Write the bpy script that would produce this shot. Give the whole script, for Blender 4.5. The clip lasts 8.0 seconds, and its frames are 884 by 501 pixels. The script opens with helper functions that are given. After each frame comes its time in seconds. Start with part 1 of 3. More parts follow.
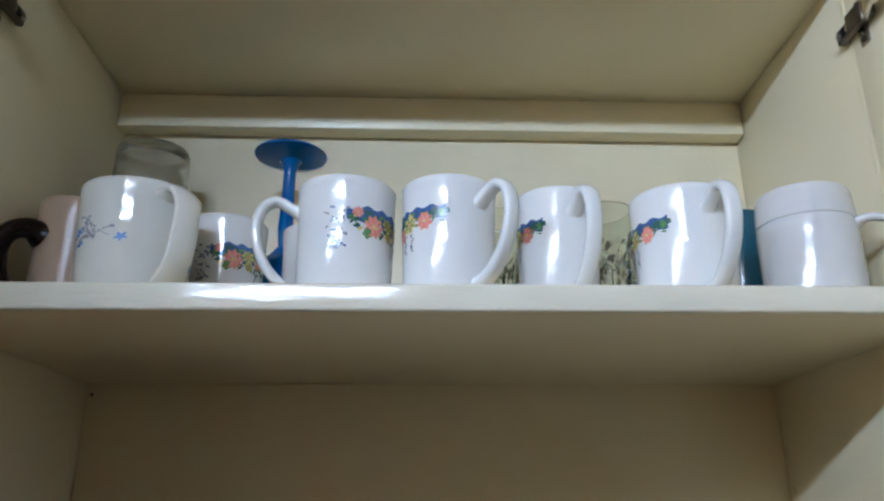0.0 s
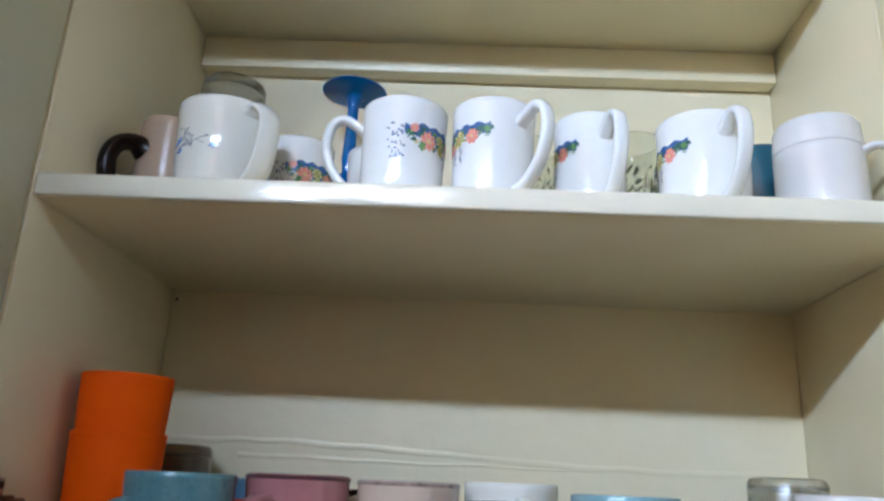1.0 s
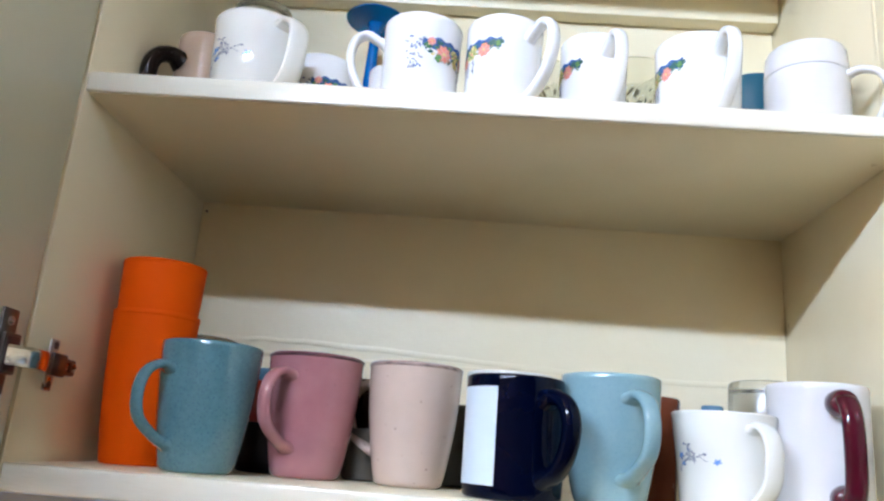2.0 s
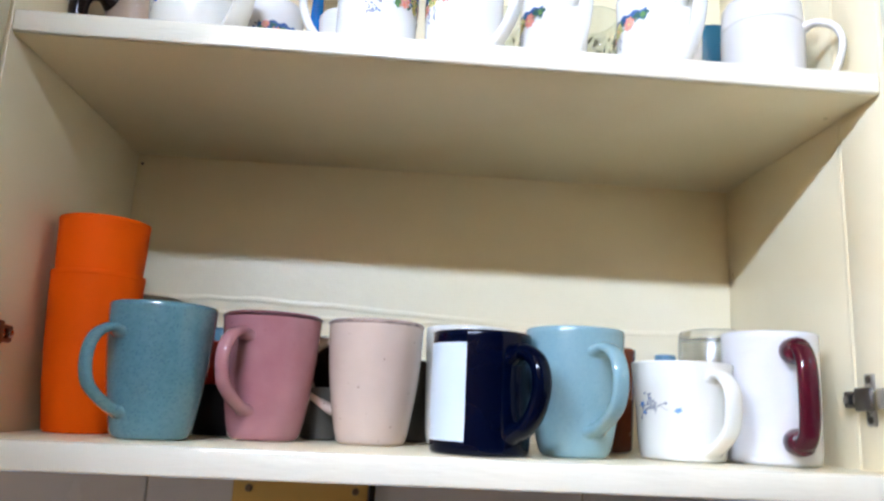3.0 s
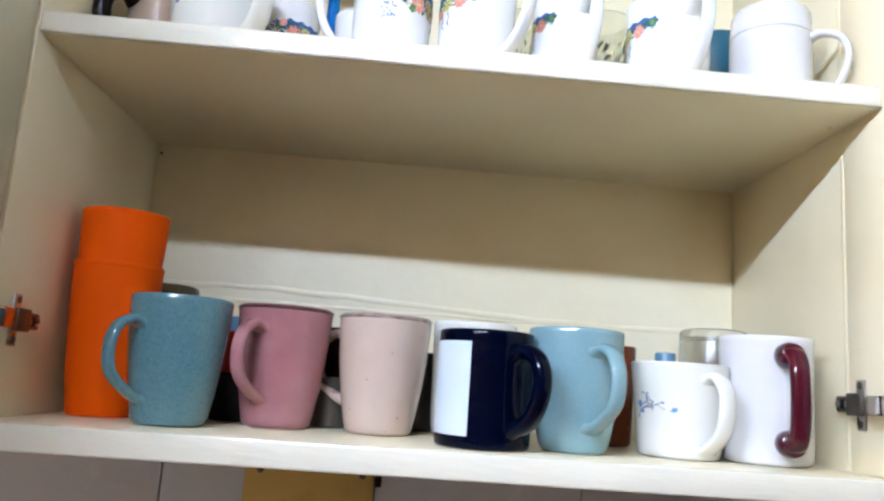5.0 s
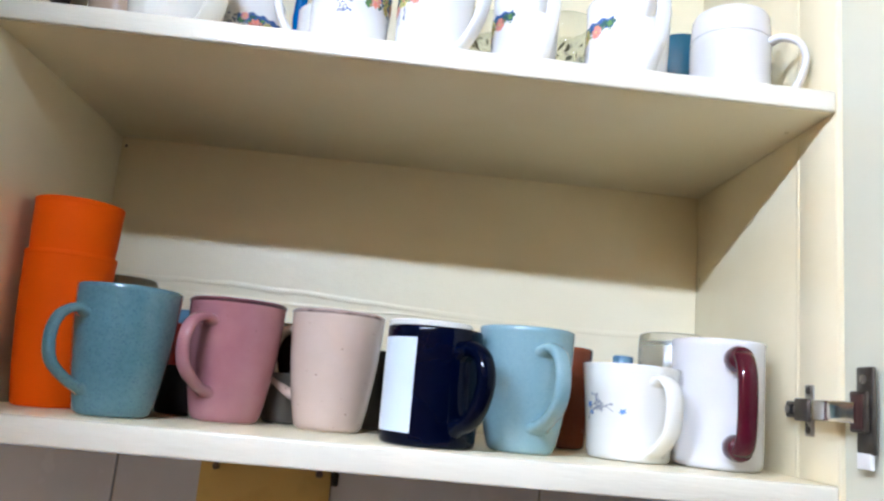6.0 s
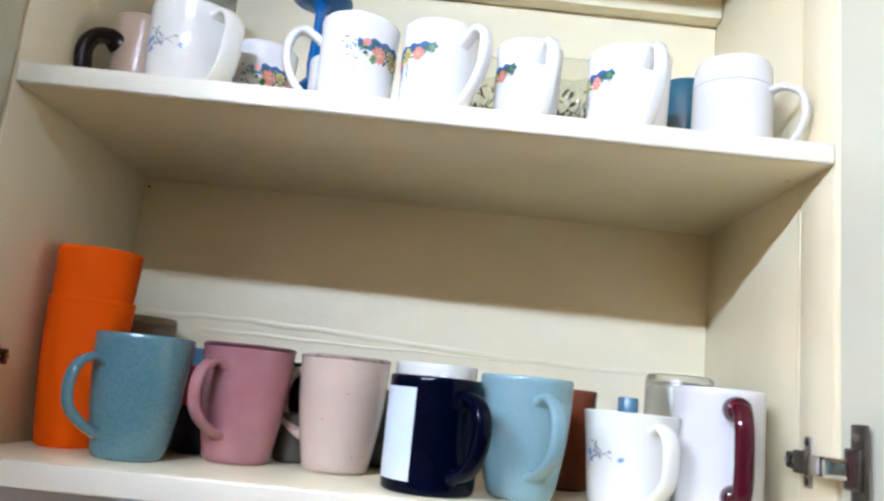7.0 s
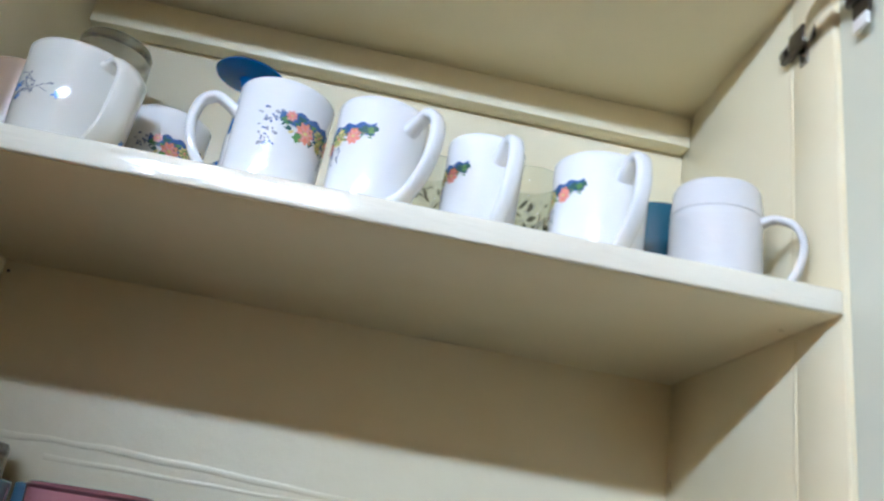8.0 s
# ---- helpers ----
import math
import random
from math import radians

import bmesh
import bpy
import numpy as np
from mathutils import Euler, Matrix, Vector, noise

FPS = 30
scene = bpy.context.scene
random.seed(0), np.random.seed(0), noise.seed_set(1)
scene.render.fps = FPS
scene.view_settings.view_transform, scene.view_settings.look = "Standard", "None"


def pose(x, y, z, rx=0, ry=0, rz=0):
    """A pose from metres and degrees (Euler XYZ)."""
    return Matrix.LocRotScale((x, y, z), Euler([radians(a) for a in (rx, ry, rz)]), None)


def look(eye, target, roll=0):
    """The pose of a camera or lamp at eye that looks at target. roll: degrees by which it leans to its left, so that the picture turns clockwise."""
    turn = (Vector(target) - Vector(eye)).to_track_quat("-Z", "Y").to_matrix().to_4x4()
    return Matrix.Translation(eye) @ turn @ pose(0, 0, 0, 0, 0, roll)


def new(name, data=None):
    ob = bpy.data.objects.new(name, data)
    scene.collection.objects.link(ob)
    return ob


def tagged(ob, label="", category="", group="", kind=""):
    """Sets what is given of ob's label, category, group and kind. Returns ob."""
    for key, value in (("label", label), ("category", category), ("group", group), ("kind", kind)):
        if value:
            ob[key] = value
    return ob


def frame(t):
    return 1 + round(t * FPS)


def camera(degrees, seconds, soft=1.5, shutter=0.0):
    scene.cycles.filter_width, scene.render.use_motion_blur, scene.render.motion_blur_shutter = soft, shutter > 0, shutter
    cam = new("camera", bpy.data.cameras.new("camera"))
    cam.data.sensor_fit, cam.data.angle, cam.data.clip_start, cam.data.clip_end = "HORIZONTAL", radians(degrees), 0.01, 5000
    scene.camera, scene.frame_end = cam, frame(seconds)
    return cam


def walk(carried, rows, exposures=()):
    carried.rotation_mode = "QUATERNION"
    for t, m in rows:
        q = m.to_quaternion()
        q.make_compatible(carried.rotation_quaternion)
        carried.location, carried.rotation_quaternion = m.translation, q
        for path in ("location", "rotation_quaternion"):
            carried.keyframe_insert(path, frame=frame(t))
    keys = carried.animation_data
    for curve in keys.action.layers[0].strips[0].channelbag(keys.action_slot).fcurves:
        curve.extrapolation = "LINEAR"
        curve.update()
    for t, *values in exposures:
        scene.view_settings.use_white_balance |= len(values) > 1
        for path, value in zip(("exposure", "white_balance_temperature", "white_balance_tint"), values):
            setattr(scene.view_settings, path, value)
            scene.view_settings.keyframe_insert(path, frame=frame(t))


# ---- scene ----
cam = camera(61.2, 8.0, soft=2.3, shutter=0.3)
EXPOSURES = [(0.0, -1.03, 6200, 1), (0.5, -0.86, 6200, 2), (1.0, -0.54, 6250, 2), (1.5, -0.19, 6350, 5), (3.0, 0.18, 6450, 6), (4.5, 0.09, 6400, 5), (6.5, 0.12, 6450, 6), (7.5, -0.08, 6350, 4), (8.0, -0.38, 6200, 2)]
PATH = [
    (0, (0.348, -0.482, 1.638), (0.398, 1.405, 2.299), -0.5),
    (0.2, (0.3408, -0.4858, 1.628), (0.3996, 1.399, 2.298), -0.18),
    (0.5, (0.331, -0.495, 1.599), (0.354, 1.401, 2.236), 0.5),
    (0.8, (0.3412, -0.5217, 1.579), (0.3035, 1.378, 2.206), 1.78),
    (1, (0.352, -0.544, 1.558), (0.271, 1.361, 2.16), 2.5),
    (1.5, (0.3797, -0.5872, 1.505), (0.2453, 1.333, 2.047), 4.49),
    (1.7, (0.3721, -0.5902, 1.492), (0.2292, 1.333, 2.022), 4.24),
    (2.8, (0.3387, -0.5645, 1.476), (0.4036, 1.373, 1.974), 4.12),
    (3, (0.327, -0.57, 1.487), (0.421, 1.385, 1.895), 2.6),
    (3.2, (0.3234, -0.5786, 1.49), (0.4286, 1.386, 1.837), 0.2),
    (3.5, (0.316, -0.565, 1.49), (0.582, 1.396, 1.78), 1.5),
    (4, (0.328, -0.57, 1.493), (0.506, 1.402, 1.773), 2.4),
    (4.5, (0.332, -0.59, 1.499), (0.414, 1.381, 1.827), 3.4),
    (4.7, (0.3271, -0.5954, 1.503), (0.3996, 1.375, 1.838), 3.76),
    (5.8, (0.3519, -0.5966, 1.501), (0.4154, 1.367, 1.873), 4.44),
    (6, (0.369, -0.593, 1.497), (0.443, 1.372, 1.863), 5.2),
    (6.5, (0.398, -0.603, 1.494), (0.426, 1.357, 1.891), 5.8),
    (6.8, (0.4054, -0.616, 1.506), (0.4034, 1.347, 1.893), 7.1),
    (7, (0.395, -0.619, 1.537), (0.374, 1.347, 1.905), 5.7),
    (7.2, (0.397, -0.6079, 1.532), (0.3036, 1.343, 1.963), 5.3),
    (7.5, (0.406, -0.554, 1.546), (0.507, 1.356, 2.13), 7.7),
    (7.8, (0.4074, -0.5098, 1.565), (0.5374, 1.377, 2.217), 6.9),
    (8, (0.396, -0.481, 1.572), (0.516, 1.388, 2.275), 9.5),
]
walk(cam, [(t, look(eye, target, roll)) for t, eye, target, roll in PATH], EXPOSURES)

# ---------------------------------------------------------------- world and lamp
# exposures are keyed in walk(); the room is lit by one wall-mounted tube lamp
world = bpy.data.worlds.new("world")
scene.world = world
world.use_nodes = True
world.node_tree.nodes["Background"].inputs["Color"].default_value = (0.6, 0.7, 0.8, 1)
world.node_tree.nodes["Background"].inputs["Strength"].default_value = 0.02

LAMP_Y, LAMP_Z, LAMP_X0, LAMP_X1 = -1.185, 2.236, -0.97, 0.232
LAMP_POWER = 272.0

# ---------------------------------------------------------------- plan (metres)
W, D = 0.72, 0.305            # cabinet, inside width and depth
Z0 = 1.45                     # top of the bottom board
ZT = 2.090                    # underside of the top board
TOP0, TOPS = 2.098, -0.0250   # underside of the top board at x = 0, and its slope along x
U0, US = 1.786, -0.0135       # top of the upper shelf at x = 0, and its slope along x
TILT = math.degrees(-math.atan(US))


def shelf_top(x):
    return U0 + US * x


# ---------------------------------------------------------------- materials
def mat(name, color, rough=0.5, metal=0.0, second=None, scale=30.0, stretch=(1, 1, 1), bump=0.0, bump_scale=200.0,
        bump_stretch=None, bump_dist=0.001, fleck=None, fleck_scale=260.0, fleck_size=0.16, coat=0.0, spec=0.5, through_light=0.0, ior=1.45, stain=None,
        stain_scale=5.0):
    m = bpy.data.materials.new(name)
    m.use_nodes = True
    t = m.node_tree
    b = t.nodes["Principled BSDF"]
    b.inputs["Roughness"].default_value = rough
    b.inputs["Metallic"].default_value = metal
    b.inputs["Coat Weight"].default_value = coat
    b.inputs["Coat Roughness"].default_value = 0.05
    b.inputs["Specular IOR Level"].default_value = spec
    b.inputs["Transmission Weight"].default_value = through_light
    b.inputs["IOR"].default_value = ior
    co = t.nodes.new("ShaderNodeTexCoord")
    mp = t.nodes.new("ShaderNodeMapping")
    mp.inputs["Scale"].default_value = stretch
    t.links.new(co.outputs["Object"], mp.inputs["Vector"])

    def noise_tex(s, detail=4.0):
        n = t.nodes.new("ShaderNodeTexNoise")
        n.inputs["Scale"].default_value = s
        n.inputs["Detail"].default_value = detail
        t.links.new(mp.outputs["Vector"], n.inputs["Vector"])
        return n

    def mix(fac, a, c):
        x = t.nodes.new("ShaderNodeMix")
        x.data_type = "RGBA"
        t.links.new(fac, x.inputs["Factor"])
        for sock, v in ((x.inputs["A"], a), (x.inputs["B"], c)):
            if isinstance(v, tuple):
                sock.default_value = (*v, 1)
            else:
                t.links.new(v, sock)
        return x.outputs["Result"]

    def ramp(sock, lo, hi):
        r = t.nodes.new("ShaderNodeMapRange")
        r.inputs["From Min"].default_value, r.inputs["From Max"].default_value = lo, hi
        t.links.new(sock, r.inputs["Value"])
        return r.outputs["Result"]

    out = tuple(color)
    if second:
        out = mix(ramp(noise_tex(scale).outputs["Fac"], 0.3, 0.7), out, tuple(second))
    if stain:
        out = mix(ramp(noise_tex(stain_scale, 6.0).outputs["Fac"], 0.52, 0.75), out, tuple(stain))
    if fleck:
        v = t.nodes.new("ShaderNodeTexVoronoi")
        v.inputs["Scale"].default_value = fleck_scale
        t.links.new(co.outputs["Object"], v.inputs["Vector"])
        out = mix(ramp(v.outputs["Distance"], fleck_size, fleck_size - 0.06), out, tuple(fleck))
    if isinstance(out, tuple):
        b.inputs["Base Color"].default_value = (*out, 1)
    else:
        t.links.new(out, b.inputs["Base Color"])
    if second:
        r2 = t.nodes.new("ShaderNodeMapRange")
        r2.inputs["To Min"].default_value, r2.inputs["To Max"].default_value = rough * 0.8, min(1, rough * 1.25)
        t.links.new(noise_tex(scale * 2.3).outputs["Fac"], r2.inputs["Value"])
        t.links.new(r2.outputs["Result"], b.inputs["Roughness"])
    if bump:
        bp = t.nodes.new("ShaderNodeBump")
        bp.inputs["Strength"].default_value = bump
        bp.inputs["Distance"].default_value = bump_dist
        bn = noise_tex(bump_scale)
        if bump_stretch:
            bm2 = t.nodes.new("ShaderNodeMapping")
            bm2.inputs["Scale"].default_value = bump_stretch
            t.links.new(co.outputs["Object"], bm2.inputs["Vector"])
            t.links.new(bm2.outputs["Vector"], bn.inputs["Vector"])
        t.links.new(bn.outputs["Fac"], bp.inputs["Height"])
        t.links.new(bp.outputs["Normal"], b.inputs["Normal"])
        if coat:
            t.links.new(bp.outputs["Normal"], b.inputs["Coat Normal"])
    return m


def glow(name, color, strength):
    m = bpy.data.materials.new(name)
    m.use_nodes = True
    b = m.node_tree.nodes["Principled BSDF"]
    b.inputs["Base Color"].default_value = (0.8, 0.8, 0.8, 1)
    b.inputs["Emission Color"].default_value = (*color, 1)
    b.inputs["Emission Strength"].default_value = strength
    return m


PAINT = mat("cream gloss paint", (0.83, 0.735, 0.505), 0.30, second=(0.855, 0.765, 0.545), scale=7, stretch=(1, 1, 1), bump=0.55,
            bump_scale=38, stain=(0.77, 0.65, 0.405), stain_scale=3.2)
PAINT_EDGE = mat("cream gloss paint on board edges", (0.75, 0.70, 0.56), 0.12, second=(0.78, 0.735, 0.60), scale=9, bump=1.0,
                 bump_scale=260, bump_stretch=(0.16, 1, 1), bump_dist=0.00048, coat=1.0)
DOOR_PAINT = mat("off-white door paint", (0.65, 0.645, 0.51), 0.3, second=(0.69, 0.685, 0.55), scale=5, bump=0.25, bump_scale=50)
# Tan kept low so the unseen south wall and ceiling bounce dim, warm light.
DIM_BOUNCE = mat("painted plaster", (0.29, 0.175, 0.083), 0.6, second=(0.32, 0.195, 0.093), scale=4, bump=0.3, bump_scale=90)
# Pale ochre makes the unseen west wall a warm reflector from the left.
OCHRE_BOUNCE = mat("yellow ochre wall for warm bounce light", (0.80, 0.63, 0.40), 0.55, second=(0.83, 0.66, 0.43), scale=4, bump=0.3, bump_scale=90)
# Dark so the unseen east wall bounces little light onto the left side.
LOW_BOUNCE_WALL = mat("dark brown wall for low bounce light", (0.07, 0.045, 0.03), 0.5, second=(0.09, 0.06, 0.04), scale=5)
# Tone of the unseen floor is set by the light it throws under the shelf.
FLOOR = mat("tan floor for warm bounce light", (0.36, 0.23, 0.125), 0.4, second=(0.40, 0.26, 0.14), scale=6)
TILE = mat("pale lilac grey glazed tile", (0.48, 0.54, 0.70), 0.25, second=(0.53, 0.585, 0.74), scale=14, bump=0.15, bump_scale=40)
GROUT = mat("grey grout", (0.36, 0.37, 0.42), 0.9, second=(0.41, 0.42, 0.47), scale=60)
WHITE = mat("white glazed porcelain", (0.76, 0.76, 0.75), 0.07, second=(0.78, 0.78, 0.77), scale=20, coat=0.3, bump=0.6, bump_scale=42, bump_dist=0.0010)
IVORY = mat("ivory glazed porcelain", (0.75, 0.735, 0.665), 0.06, second=(0.77, 0.755, 0.69), scale=20, coat=0.3, bump=0.25, bump_scale=30, bump_dist=0.0006)
LILACW = mat("cool white glazed stoneware", (0.64, 0.63, 0.625), 0.08, second=(0.67, 0.66, 0.655), scale=20, coat=0.3, bump=0.6, bump_scale=50, bump_dist=0.0010)
TEAL = mat("grey teal speckled glaze", (0.080, 0.186, 0.212), 0.13, coat=0.5, second=(0.100, 0.215, 0.243), scale=240, fleck=(0.055, 0.13, 0.185),
           fleck_scale=420, fleck_size=0.26, bump=0.35, bump_scale=45, bump_dist=0.0008)
PALEBLUE = mat("pale blue speckled glaze", (0.185, 0.315, 0.345), 0.13, coat=0.5, second=(0.205, 0.335, 0.36), scale=240, fleck=(0.155, 0.285, 0.325),
               fleck_scale=420, fleck_size=0.22, bump=0.35, bump_scale=45, bump_dist=0.0008)
PINK = mat("dusty rose speckled glaze", (0.345, 0.140, 0.155), 0.13, coat=0.5, second=(0.405, 0.18, 0.19), scale=35, fleck=(0.16, 0.06, 0.08),
           fleck_scale=95, fleck_size=0.10, bump=0.35, bump_scale=45, bump_dist=0.0008)
BLUSH = mat("blush pink speckled glaze", (0.55, 0.425, 0.345), 0.13, coat=0.5, second=(0.59, 0.46, 0.38), scale=35, fleck=(0.22, 0.13, 0.11),
            fleck_scale=90, fleck_size=0.10, bump=0.35, bump_scale=45, bump_dist=0.0008)
WINE_RIM = mat("wine brown bare rim glaze", (0.045, 0.010, 0.016), 0.3, second=(0.10, 0.03, 0.036), scale=120)
BROWN_RIM = mat("worn brown rim glaze", (0.13, 0.085, 0.07), 0.3, second=(0.40, 0.29, 0.25), scale=140)
NAVY = mat("navy blue glaze", (0.0002, 0.0011, 0.0070), 0.10, second=(0.0003, 0.0014, 0.0088), scale=30, spec=0.14)
PATCH = mat("plain white print panel", (0.56, 0.64, 0.69), 0.35, second=(0.59, 0.67, 0.72), scale=30)
MAROON = mat("maroon glaze", (0.050, 0.0025, 0.009), 0.09, second=(0.064, 0.004, 0.012), scale=30, spec=0.4)
ORANGE = mat("matt orange plastic", (0.82, 0.088, 0.0005), 0.65, spec=0.12, second=(0.85, 0.10, 0.0005), scale=18, bump=0.12, bump_scale=500)
BLUE_GLASS = mat("cobalt blue glass", (0.001, 0.165, 0.52), 0.08, second=(0.001, 0.18, 0.57), scale=12, through_light=0.35, spec=0.3)
CLEAR = mat("clear glass", (0.84, 0.87, 0.82), 0.02, through_light=1.0)
SMOKE = mat("smoky frosted glass", (0.86, 0.87, 0.86), 0.2, through_light=1.0, second=(0.80, 0.81, 0.80), scale=20)
BROWN_GLASS = mat("brown smoked glass", (0.50, 0.42, 0.33), 0.16, through_light=0.85, second=(0.45, 0.37, 0.29), scale=20)
DEEPTEAL = mat("deep teal glaze", (0.014, 0.075, 0.112), 0.2, second=(0.019, 0.09, 0.13), scale=30)
BEIGE = mat("pinkish beige glaze", (0.49, 0.365, 0.27), 0.25, second=(0.53, 0.40, 0.30), scale=25)
DARKBROWN = mat("dark brown glaze", (0.010, 0.006, 0.005), 0.25, spec=0.3, second=(0.015, 0.008, 0.006), scale=30)
TERRA = mat("terracotta brown glaze", (0.135, 0.028, 0.011), 0.25, second=(0.17, 0.04, 0.016), scale=30)
RED = mat("red plastic", (0.36, 0.018, 0.008), 0.3, second=(0.42, 0.024, 0.01), scale=20)
MIDBLUE = mat("mid blue glaze", (0.085, 0.19, 0.28), 0.2, second=(0.10, 0.22, 0.32), scale=20)
GREYCUP = mat("dark grey stoneware glaze", (0.055, 0.05, 0.04), 0.3, second=(0.075, 0.068, 0.055), scale=30)
NICKEL = mat("nickel plated steel", (0.60, 0.58, 0.55), 0.28, metal=1.0, second=(0.42, 0.39, 0.36), scale=60)
NICKEL_DARK = mat("tarnished steel", (0.17, 0.15, 0.135), 0.33, metal=0.95, second=(0.10, 0.088, 0.078), scale=80)
CHROME = mat("bright chrome", (0.78, 0.75, 0.71), 0.16, metal=1.0, second=(0.66, 0.62, 0.58), scale=70)
CUP_SHADE = mat("dark brown metal in shade", (0.075, 0.028, 0.024), 0.4, metal=0.3, second=(0.05, 0.02, 0.018), scale=90)
PLASTIC_W = mat("translucent white plastic", (0.72, 0.72, 0.70), 0.35, second=(0.76, 0.76, 0.74), scale=30)
MUSTARD = mat("mustard yellow card", (0.52, 0.385, 0.14), 0.7, second=(0.56, 0.42, 0.165), scale=12, stain=(0.40, 0.28, 0.10), stain_scale=18)
INK_BLACK = mat("black plastic", (0.004, 0.004, 0.007), 0.4, spec=0.25, second=(0.006, 0.006, 0.010), scale=40)
P_BLUE = mat("print cobalt", (0.045, 0.10, 0.27), 0.15, second=(0.07, 0.15, 0.33), scale=400)
P_GREY = mat("print blue grey", (0.21, 0.22, 0.27), 0.15, second=(0.36, 0.37, 0.41), scale=500)
P_CORAL = mat("print coral", (0.72, 0.20, 0.13), 0.15, second=(0.80, 0.33, 0.25), scale=500)
P_PINK = mat("print pink", (0.68, 0.25, 0.24), 0.15, second=(0.78, 0.40, 0.36), scale=500)
P_YELLOW = mat("print yellow", (0.62, 0.48, 0.13), 0.15, second=(0.72, 0.62, 0.30), scale=500)
P_GREEN = mat("print green", (0.075, 0.19, 0.065), 0.15, second=(0.15, 0.30, 0.11), scale=500)
P_DEEP = mat("print dark leaf", (0.03, 0.09, 0.09), 0.15, second=(0.06, 0.15, 0.13), scale=500)
P_SKY = mat("print flower blue", (0.10, 0.24, 0.62), 0.15, second=(0.17, 0.35, 0.72), scale=500)
OLIVE = mat("print olive brown", (0.10, 0.095, 0.055), 0.2, second=(0.16, 0.15, 0.09), scale=300)
OLIVE_PALE = mat("print pale olive", (0.34, 0.33, 0.24), 0.2, second=(0.42, 0.41, 0.31), scale=300)
LAMP_TUBE = glow("lit tube", (0.82, 1.0, 1.42), LAMP_POWER)


# ---------------------------------------------------------------- mesh helpers
def mesh_of(name, bm, *materials, smooth=True):
    me = bpy.data.meshes.new(name)
    bmesh.ops.recalc_face_normals(bm, faces=bm.faces)
    bm.to_mesh(me)
    bm.free()
    for m in materials:
        me.materials.append(m)
    if smooth:
        me.shade_smooth()
        me.set_sharp_from_angle(angle=radians(38))
    return me


def part(name, bm, material, parent, label="", m=None):
    ms = material if isinstance(material, (list, tuple)) else (material,)
    ob = new(name, mesh_of(name, bm, *ms))
    ob.parent = parent
    if m is not None:
        ob.matrix_basis = m
    if label:
        ob["label"] = label
    return ob


def thing(name, m, label, category, group="", kind=""):
    return tagged_at(new(name), m, label, category, group, kind)


def tagged_at(ob, m, label, category, group="", kind=""):
    ob.matrix_basis = m
    return tagged(ob, label, category, group, kind)


def box(x0, x1, y0, y1, z0, z1, bevel=0.0015, seg=2, bm=None):
    bm = bm or bmesh.new()
    g = bmesh.ops.create_cube(bm, size=1)
    for v in g["verts"]:
        v.co = Vector(((x0 + x1) / 2 + v.co.x * (x1 - x0), (y0 + y1) / 2 + v.co.y * (y1 - y0), (z0 + z1) / 2 + v.co.z * (z1 - z0)))
    if bevel:
        es = list({e for v in g["verts"] for e in v.link_edges})
        bmesh.ops.bevel(bm, geom=es, offset=bevel, segments=seg, affect="EDGES", profile=0.5)
    return bm


def lathe(profile, seg=56, bm=None):
    """A turned body from (radius, height) pairs; radius 0 closes it."""
    bm = bm or bmesh.new()
    rings = []
    for r, z in profile:
        if r < 1e-6:
            rings.append([bm.verts.new((0, 0, z))])
        else:
            rings.append([bm.verts.new((r * math.cos(2 * math.pi * i / seg), r * math.sin(2 * math.pi * i / seg), z)) for i in range(seg)])
    for a, b in zip(rings, rings[1:]):
        for i in range(seg):
            j = (i + 1) % seg
            if len(a) == 1 and len(b) > 1:
                bm.faces.new((a[0], b[i], b[j]))
            elif len(b) == 1 and len(a) > 1:
                bm.faces.new((a[i], a[j], b[0]))
            elif len(a) > 1:
                bm.faces.new((a[i], a[j], b[j], b[i]))
    return bm


def spline(pts, n=8):
    """A smooth line through the points."""
    p = [Vector(q) for q in pts]
    p = [2 * p[0] - p[1]] + p + [2 * p[-1] - p[-2]]
    out = []
    for a, b, c, d in zip(p, p[1:], p[2:], p[3:]):
        for k in range(n):
            t = k / n
            out.append(0.5 * (2 * b + (c - a) * t + (2 * a - 5 * b + 4 * c - d) * t * t + (3 * b - a - 3 * c + d) * t ** 3))
    return out + [p[-2]]


def sweep(path, wide, thick, seg=14, bm=None, side=Vector((0, 1, 0)), square=2.4):
    """A rounded bar along a path in the local xz plane. wide and thick may change along it: functions of 0..1."""
    bm = bm or bmesh.new()
    n = len(path)
    rings = []
    for i, p in enumerate(path):
        d = (path[min(i + 1, n - 1)] - path[max(i - 1, 0)]).normalized()
        u = side.cross(d).normalized()
        k = i / (n - 1)
        w, h = (f(k) if callable(f) else f for f in (wide, thick))
        ring = []
        for s in range(seg):
            a = 2 * math.pi * s / seg
            ca, sa = math.cos(a), math.sin(a)
            ca, sa = (math.copysign(abs(v) ** (2 / square), v) for v in (ca, sa))
            ring.append(bm.verts.new(p + side * (ca * w / 2) + u * (sa * h / 2)))
        rings.append(ring)
    for a, b in zip(rings, rings[1:]):
        for i in range(seg):
            j = (i + 1) % seg
            bm.faces.new((a[i], a[j], b[j], b[i]))
    for r in (rings[0], rings[-1]):
        bm.faces.new(r)
    return bm


def radius_at(outer, z):
    for (r0, z0), (r1, z1) in zip(outer, outer[1:]):
        if z0 <= z <= z1:
            return r0 + (r1 - r0) * (z - z0) / max(1e-9, z1 - z0)
    return outer[-1][0]


def smooth_profile(pts, n=5):
    return [(max(0.0, v.x), v.z) for v in spline([(r, 0, z) for r, z in pts], n)]


